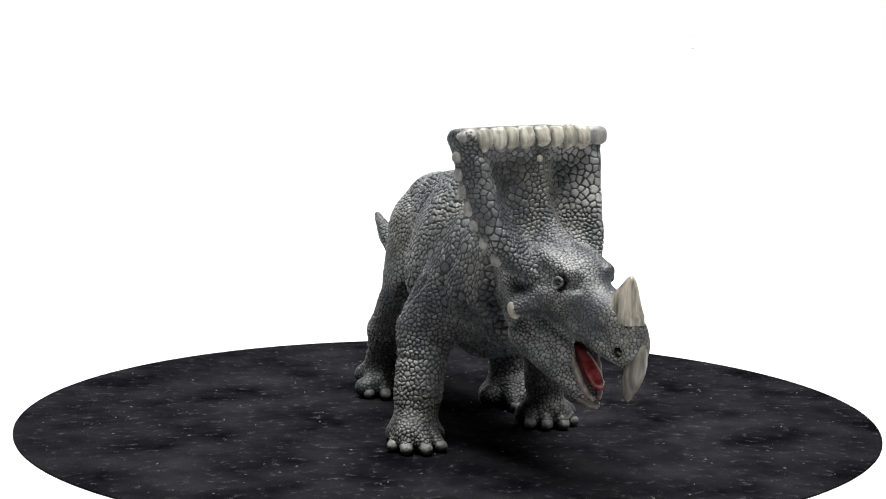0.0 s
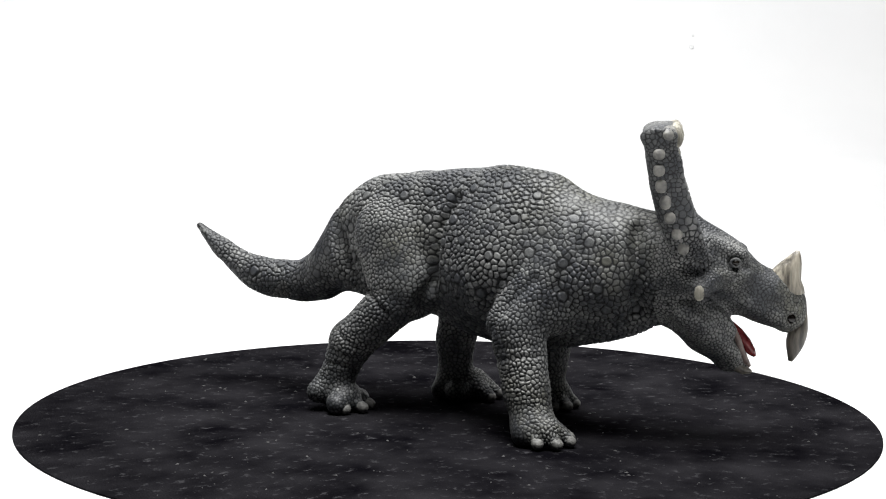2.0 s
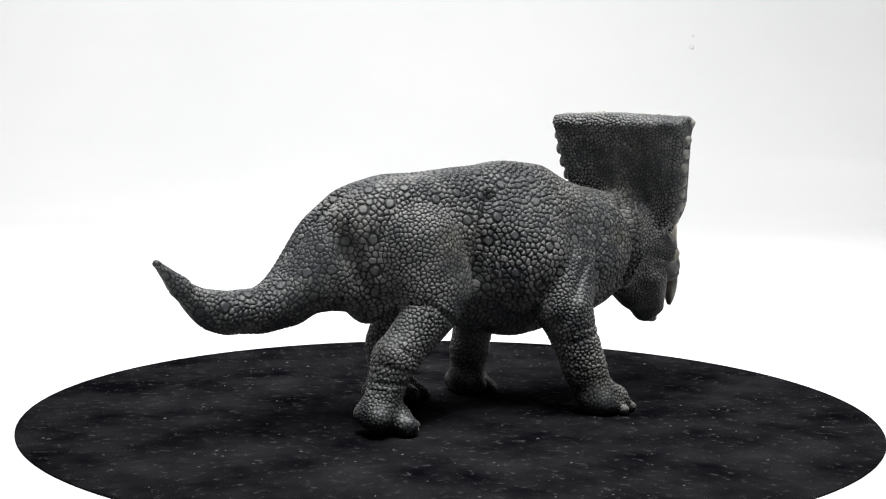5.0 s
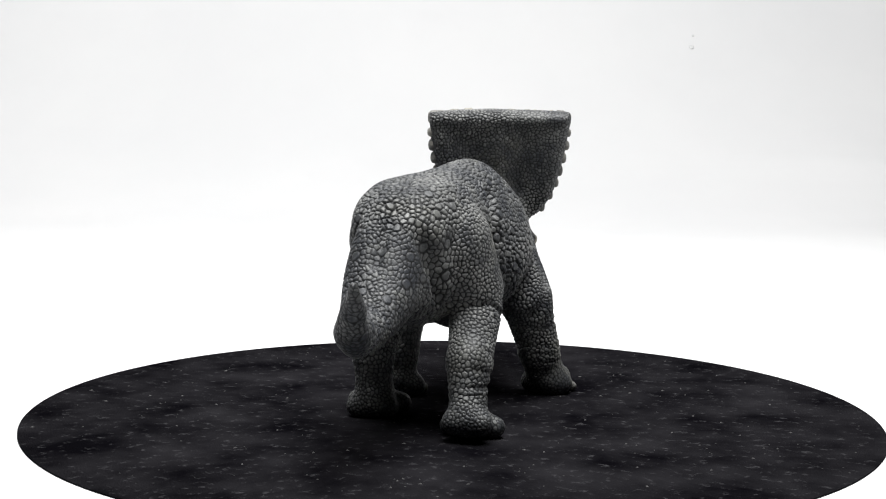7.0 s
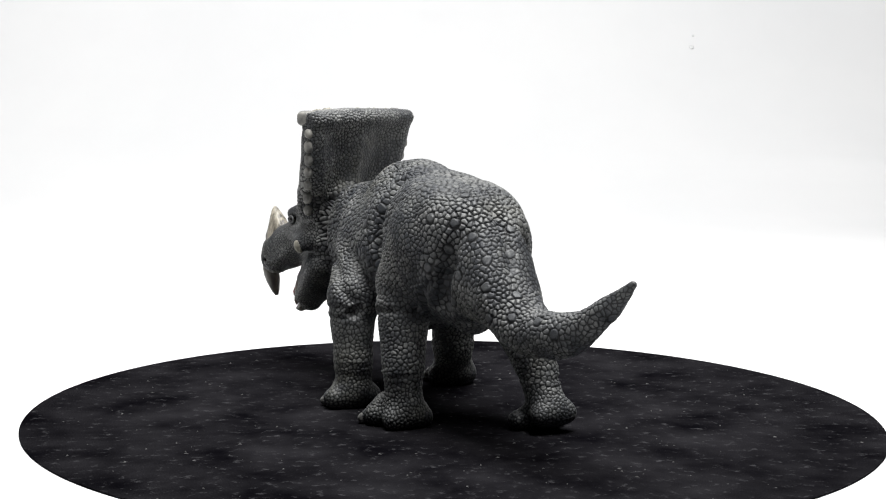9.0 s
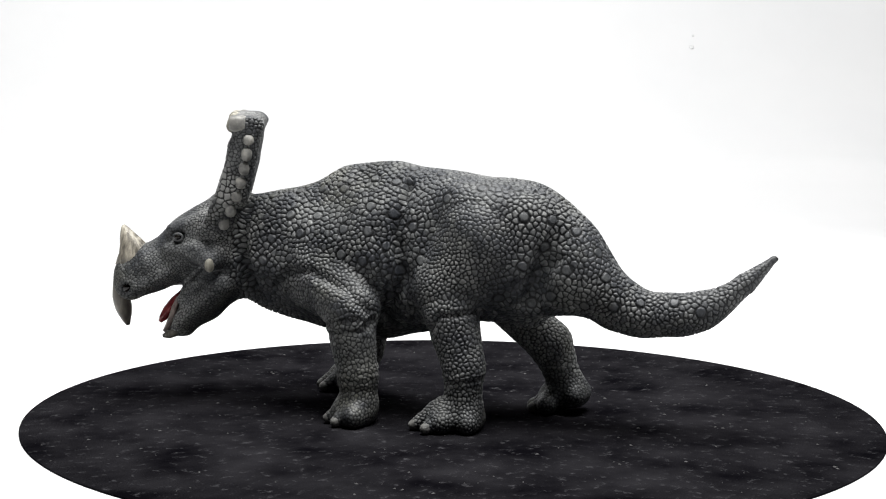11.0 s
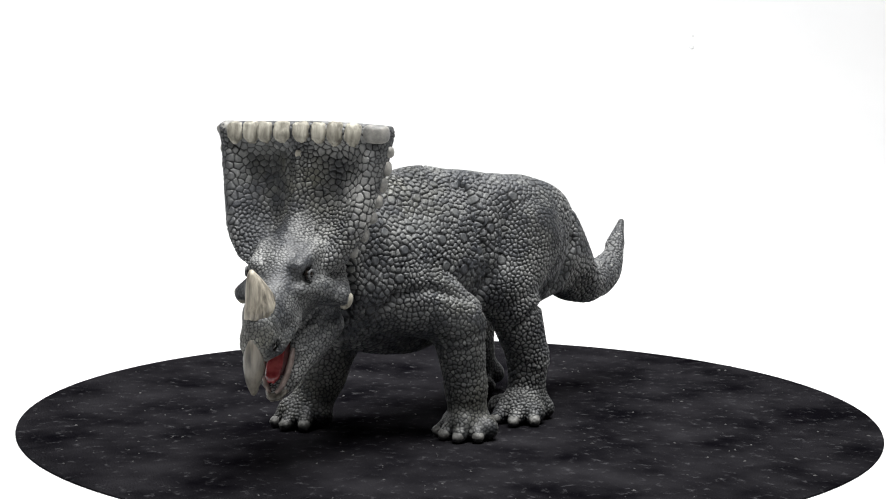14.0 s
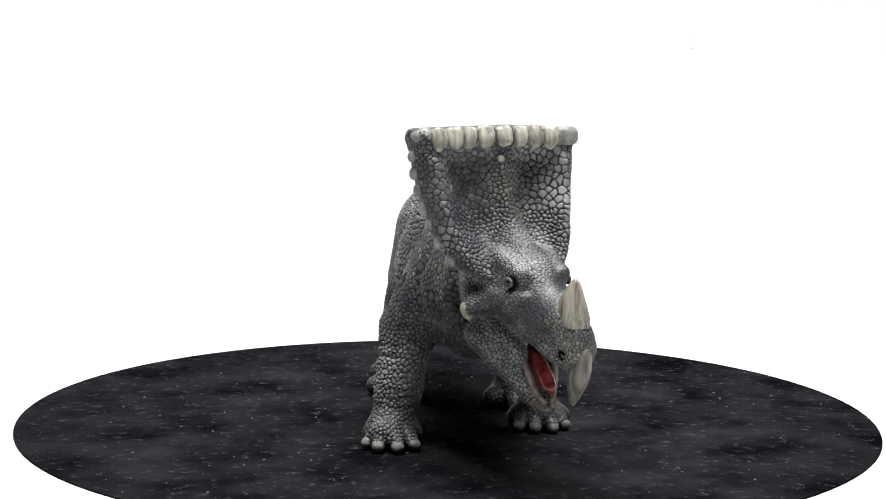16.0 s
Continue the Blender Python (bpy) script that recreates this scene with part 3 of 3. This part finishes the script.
def skin():
    verts, quads = surface(FIELD)
    e, _ = edges_of(quads)
    verts = relax(verts, e, 3)
    cells = np.clip(np.round(verts).astype(int), 0, DIM - 1)
    group = WHICH[tuple(cells.T)]
    mm = verts * STEP + LO
    # scale size by part; large round scales strewn over back and flanks
    size = np.array([1.3, 1.15, 0.72, 0.9, 0.75, 1.05, 1.05, 1.05, 1.05])[group] * (0.85 + 0.3 * np.random.RandomState(2).rand(len(mm)))
    size = np.where(mm[:, 2] < 12, 0.85, size)
    au = (mm[:, 0] - HO[0]) * math.cos(HY) + (mm[:, 1] - HO[1]) * math.sin(HY)
    av = np.abs(-(mm[:, 0] - HO[0]) * math.sin(HY) + (mm[:, 1] - HO[1]) * math.cos(HY) + 1.0)
    face = (group == FRILL) & (au > np.interp(mm[:, 2], (64, 73, 82), (-7.4, -10, -11.4)))
    size = np.where(face & (mm[:, 2] > 67) & (av > 3) & (av < 16), 1.4, size)
    size = np.where(face & (mm[:, 2] > 60) & (av >= 16) & (av < 20.5), 1.6, size)
    rnd = np.random.RandomState(4)
    back = np.flatnonzero((group <= TAIL) & (mm[:, 2] > 36) & (mm[:, 0] < 46))
    big, spots = [], []
    for k in rnd.permutation(back):
        if all(((mm[k] - s) ** 2).sum() > 49 for s in spots):
            spots.append(mm[k])
            big.append(k)
        if len(spots) > 110:
            break
    seeds = scatter(mm, size, np.array(big, int), 7)
    from mathutils.kdtree import KDTree
    tree = KDTree(len(seeds))
    for i, (k, r, b) in enumerate(seeds):
        tree.insert(mm[k], i)
    tree.balance()
    weight = np.array([0.8 if b else 0.0 for _, _, b in seeds]) + 0.25 * (rnd.rand(len(seeds)) - 0.5)
    tint = rnd.rand(len(seeds)) ** 2.4
    tint[weight > 0.5] = 0.04 + 0.3 * tint[weight > 0.5]
    mm, quads = split(mm, quads)
    e, _ = edges_of(quads)
    mm = relax(mm, e, 2)
    nor = normals(mm, quads)
    top, hue, worth = np.zeros(len(mm)), np.zeros(len(mm)), np.ones(len(mm))
    cells = np.clip(np.round((mm - LO) / STEP).astype(int), 0, DIM - 1)
    group = WHICH[tuple(cells.T)]
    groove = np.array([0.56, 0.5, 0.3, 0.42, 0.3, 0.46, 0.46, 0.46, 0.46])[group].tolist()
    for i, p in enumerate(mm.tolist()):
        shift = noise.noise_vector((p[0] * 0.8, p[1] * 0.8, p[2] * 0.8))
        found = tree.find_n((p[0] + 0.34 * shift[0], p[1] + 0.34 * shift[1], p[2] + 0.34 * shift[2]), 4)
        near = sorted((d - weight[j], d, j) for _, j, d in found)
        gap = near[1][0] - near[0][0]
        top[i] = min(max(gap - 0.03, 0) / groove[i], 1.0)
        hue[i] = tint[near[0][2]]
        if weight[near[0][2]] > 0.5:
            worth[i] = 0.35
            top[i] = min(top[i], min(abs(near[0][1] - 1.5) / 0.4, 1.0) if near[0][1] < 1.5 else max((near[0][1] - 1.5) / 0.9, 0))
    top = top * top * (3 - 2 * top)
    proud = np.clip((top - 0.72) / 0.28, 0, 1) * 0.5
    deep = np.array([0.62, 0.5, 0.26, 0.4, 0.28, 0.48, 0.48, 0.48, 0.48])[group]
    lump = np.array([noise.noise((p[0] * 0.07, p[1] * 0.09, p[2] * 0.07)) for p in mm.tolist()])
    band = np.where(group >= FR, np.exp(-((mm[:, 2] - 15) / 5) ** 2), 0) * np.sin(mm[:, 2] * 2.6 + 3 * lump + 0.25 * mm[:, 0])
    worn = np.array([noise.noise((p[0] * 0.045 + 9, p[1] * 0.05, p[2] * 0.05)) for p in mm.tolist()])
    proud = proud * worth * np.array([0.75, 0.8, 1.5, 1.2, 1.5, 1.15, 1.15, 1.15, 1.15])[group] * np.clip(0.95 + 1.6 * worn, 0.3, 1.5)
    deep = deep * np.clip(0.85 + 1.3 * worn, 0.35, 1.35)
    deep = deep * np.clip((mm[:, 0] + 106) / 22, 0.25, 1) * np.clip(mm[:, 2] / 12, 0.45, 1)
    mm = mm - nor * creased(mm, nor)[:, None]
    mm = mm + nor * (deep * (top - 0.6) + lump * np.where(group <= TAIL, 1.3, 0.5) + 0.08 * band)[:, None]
    mm[:, 2] = np.maximum(mm[:, 2], 0.0)
    nor = normals(mm, quads)
    owner = group[quads[:, 0]]
    made = {}
    for g, name in enumerate(PARTS):
        q = quads[owner == g]
        used, index = np.unique(q, return_inverse=True)
        me = bpy.data.meshes.new(name)
        me.vertices.add(len(used))
        me.vertices.foreach_set("co", (mm[used] * MM).astype(np.float32).ravel())
        me.loops.add(q.size)
        me.loops.foreach_set("vertex_index", index.ravel().astype(np.int32))
        me.polygons.add(len(q))
        me.polygons.foreach_set("loop_start", np.arange(0, q.size, 4, dtype=np.int32))
        me.update(calc_edges=True)
        me.shade_smooth()
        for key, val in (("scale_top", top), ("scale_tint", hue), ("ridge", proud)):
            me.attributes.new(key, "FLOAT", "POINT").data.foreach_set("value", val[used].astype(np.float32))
        me.normals_split_custom_set_from_vertices([tuple(x) for x in nor[used].tolist()])
        me.materials.append(SKIN)
        made[g] = new(name, me)
    return made


FIGURE = new("dinosaur_figurine")
tagged(FIGURE, "dark grey painted vinyl horned dinosaur with raised frill and open mouth", "figurine")
BODY = skin()
for ob in BODY.values():
    ob.parent = FIGURE


def axes_at(deg, tilt=0.0):
    """Ahead, left and up of a frame turned by deg, its nose lifted by tilt."""
    m = Matrix.Rotation(math.radians(deg), 3, "Z") @ Matrix.Rotation(math.radians(-tilt), 3, "Y")
    return m.col[0], m.col[1], m.col[2]


def nails():
    for leg, tips in TOES.items():
        for x, y, deg in tips:
            c, s = math.cos(math.radians(deg)), math.sin(math.radians(deg))
            part("toenail", pebble((x - 1.4 * c, y - 1.4 * s, 2.0), axes_at(deg, -28), (2.2, 1.75, 1.5), 8, 14, 2.4), NAIL, BODY[leg], "pale grey toenail")


def head_parts():
    f, left, up = (Vector(a) for a in axes_at(21))
    side = tuple(left)
    # nose horn, leaning slightly back, ridged at its base
    part("nose_horn", swept([(hd(22.6, 0, 42.6), 3.8, 6.0, side), (hd(22.8, -0.2, 45), 3.7, 5.6, side), (hd(23.7, -0.5, 47.2), 3.2, 4.2, side), (hd(24.5, -0.9, 49.2), 2.6, 3.2, side), (hd(25.4, -1.2, 51.2), 1.9, 2.2, side), (hd(26.0, -1.4, 53), 1.1, 1.2, side), (hd(26.3, -1.5, 54), 0.4, 0.45, side)], 28, 0.11, 1), HORN, BODY[HEAD], "pale brown nose horn")
    # hooked upper beak
    part("beak", swept([(hd(28.8, 0, 37.6), 0.9, 0.6, side), (hd(28.5, -0.1, 35.4), 1.9, 1.2, side), (hd(27.7, -0.3, 33), 2.5, 2.2, side), (hd(26.9, -0.5, 30.8), 2.6, 2.7, side), (hd(26.4, -0.8, 28.6), 2.3, 2.6, side), (hd(26.0, -1.0, 26.6), 1.8, 2.0, side), (hd(25.6, -1.2, 24.8), 1.3, 1.3, side), (hd(25.2, -1.3, 23.3), 0.6, 0.6, side)], 24, 0.06, 2), BEAK, BODY[HEAD], "grey-brown hooked beak")
    part("beak_tip", swept([(hd(8.5, 0, 23.4), 3.6, 2.4, side), (hd(11, 0, 21.5), 3.0, 1.9, side), (hd(13, 0, 20.3), 2.2, 1.3, side), (hd(14.8, 0, 19.9), 0.7, 0.5, side)], 16, 0.03, 3), BEAK, BODY[JAW], "brown lower beak tip")
    part("mouth_lining", swept([(hd(4, 0, 36), 3.4, 1.6, side), (hd(7, 0, 33), 3.4, 1.8, side), (hd(9.4, 0, 29), 3.2, 1.6, side), (hd(11, 0, 25.4), 2.4, 1.1, side)], 16, 0.05, 5), LINING, BODY[JAW], "dull red mouth lining")
    for s in (-1, 1):
        part("lip_rim", swept([(hd(9.6, 4.0 * s, 32.4), 0.5, 0.6, side), (hd(10.9, 3.7 * s, 29), 0.8, 0.9, side), (hd(12, 3.0 * s, 25.6), 0.8, 0.9, side), (hd(13.2, 2.0 * s, 23), 0.7, 0.8, side), (hd(14.2, 0.8 * s, 21.6), 0.4, 0.5, side)], 12, 0.08, 8), LIP, BODY[JAW], "pinkish brown lip rim")
    part("tongue", swept([(hd(7.5, 0, 34), 1.6, 1.2, side), (hd(10.9, 0, 30.8), 1.9, 1.5, side), (hd(13.0, 0, 28.0), 2.1, 1.6, side), (hd(14.6, 0, 25.6), 1.9, 1.3, side), (hd(15.6, 0, 24.4), 0.9, 0.6, side)], 16, 0.04, 4), MOUTH, BODY[JAW], "wet red tongue")
    for s in (-1, 1):
        part("eye", pebble(hd(9.2, 7.9 * s, 51.2), (f, left, up), (1.3, 1.3, 1.15)), EYE_BLACK, BODY[HEAD], "glossy black eye")
        # Black plug in each nostril bore stands for the shade of the hole.
        part("nostril", pebble(hd(24.8, 4.0 * s, 35.5), (f, left, up), (1.3, 0.5, 1.4)), EYE_BLACK, BODY[HEAD], "black plug for the shade inside the nostril")
        ring = [hd(9.2 + 1.3 * math.cos(a), (8.7 - 0.22 * math.cos(a)) * s, 51.25 + 1.05 * math.sin(a)) for a in np.linspace(0, 2 * math.pi, 17)]
        part("eyelid", swept([(p, 0.3, 0.36, side) for p in ring], 8, 0.12, 6), LID, BODY[HEAD], "grey eyelid ring")
        part("cheek_horn", pebble(hd(-0.4, 14.6 * s, 43.5), [Matrix.Rotation(math.radians(-28 * s), 3, tuple(f)) @ a for a in (f, left, up)], (1.6, 1.5, 2.4)), BONE, BODY[HEAD], "cream cheek horn")


def frill_knobs():
    """Cream knobs hanging over the frill's top edge, and small ones down both sides."""
    f, left, up = (Vector(a) for a in axes_at(21))
    rnd = random.Random(11)
    for v in (-19.0, -14.4, -10.4, -5.8, -0.6, 4.0, 8.7, 13.3):
        v += rnd.uniform(-0.3, 0.3)
        w = (v + 1.0) / 24
        lean = Matrix.Rotation(math.radians(-16 + rnd.uniform(-5, 5)), 3, tuple(left))
        tip = Matrix.Rotation(math.radians(rnd.uniform(-7, 7)), 3, tuple(f))
        ax = [tip @ lean @ a for a in (f, left, up)]
        bm = pebble(hd(-7.9 - 0.5 * w * w, v, 85.8 - w * w), ax, (2.2, 2.35 + rnd.uniform(-0.3, 0.1), 2.8 + rnd.uniform(-0.4, 0.4)), 12, 20, 3.8)
        low = 86 * MM
        for q in bm.verts:
            k = max(0.0, min(1.0, (low - q.co.z) / (3 * MM)))
            mid = Vector(hd(-7.0, v, 0)) * MM
            q.co.x += (mid.x - q.co.x) * 0.46 * k * k
            q.co.y += (mid.y - q.co.y) * 0.46 * k * k
            q.co += Vector((rnd.uniform(-1, 1), rnd.uniform(-1, 1), rnd.uniform(-1, 1))) * 0.2 * MM
        part("frill_knob", bm, BONE, BODY[FRILL], "cream frill knob")
    part("corner_knob", swept([(hd(-9.4, -20.6, 86.0), 2.2, 2.6, tuple(f)), (hd(-9.8, -23.0, 86.0), 2.0, 2.3, tuple(f)), (hd(-10, -24.4, 86.2), 1.3, 1.4, tuple(f)), (hd(-10.3, -25.3, 86.4), 0.5, 0.5, tuple(f))], 14, 0.1, 12), KNOB, BODY[FRILL], "dark pointed corner knob")
    part("corner_knob", pebble(hd(-9.4, 19.2, 85.7), (f, left, up), (2.9, 3.4, 2.5), 10, 16, 3.2), KNOB, BODY[FRILL], "pale square corner knob")
    for s in (-1, 1):
        for z, u in ((81, -10.8), (76.8, -10.4), (72.6, -9.8), (68.4, -8.6), (64.2, -7.2), (60, -5.4), (56, -3.4)):
            wide = float(np.interp(z, (46, 51, 53.5, 58, 62, 70, 77, 85, 90), (6, 9.5, 14.2, 17.3, 19.2, 21.2, 22.6, 23.4, 23.2)))
            part("side_knob", pebble(hd(u - 1.4 + rnd.uniform(-0.3, 0.3), s * (wide - 0.2) - 1.0, z), (f, left, up), (1.6, 1.3, 1.8 + rnd.uniform(-0.3, 0.3)), 6, 12, 2.4), KNOB, BODY[FRILL], "pale side knob")
    part("frill_boss", pebble(hd(-7.3, -1.2, 80.2), (f, left, up), (1.1, 1.0, 1.2), 6, 12), BONE, BODY[FRILL], "small cream boss")


nails()
head_parts()
frill_knobs()


# ---- the turn of the table, and of the figure on it ----
def motions():
    spot = pose(0.00444, -0.00786, 0, 0, 0, -73.2)
    rows, table = [], []
    for t, deg in TURNS:
        m = pose(0, 0, 0, 0, 0, deg)
        table.append((t, m))
        rows.append((t, m @ spot))
    walk(TABLE, table)
    walk(FIGURE, rows)


motions()
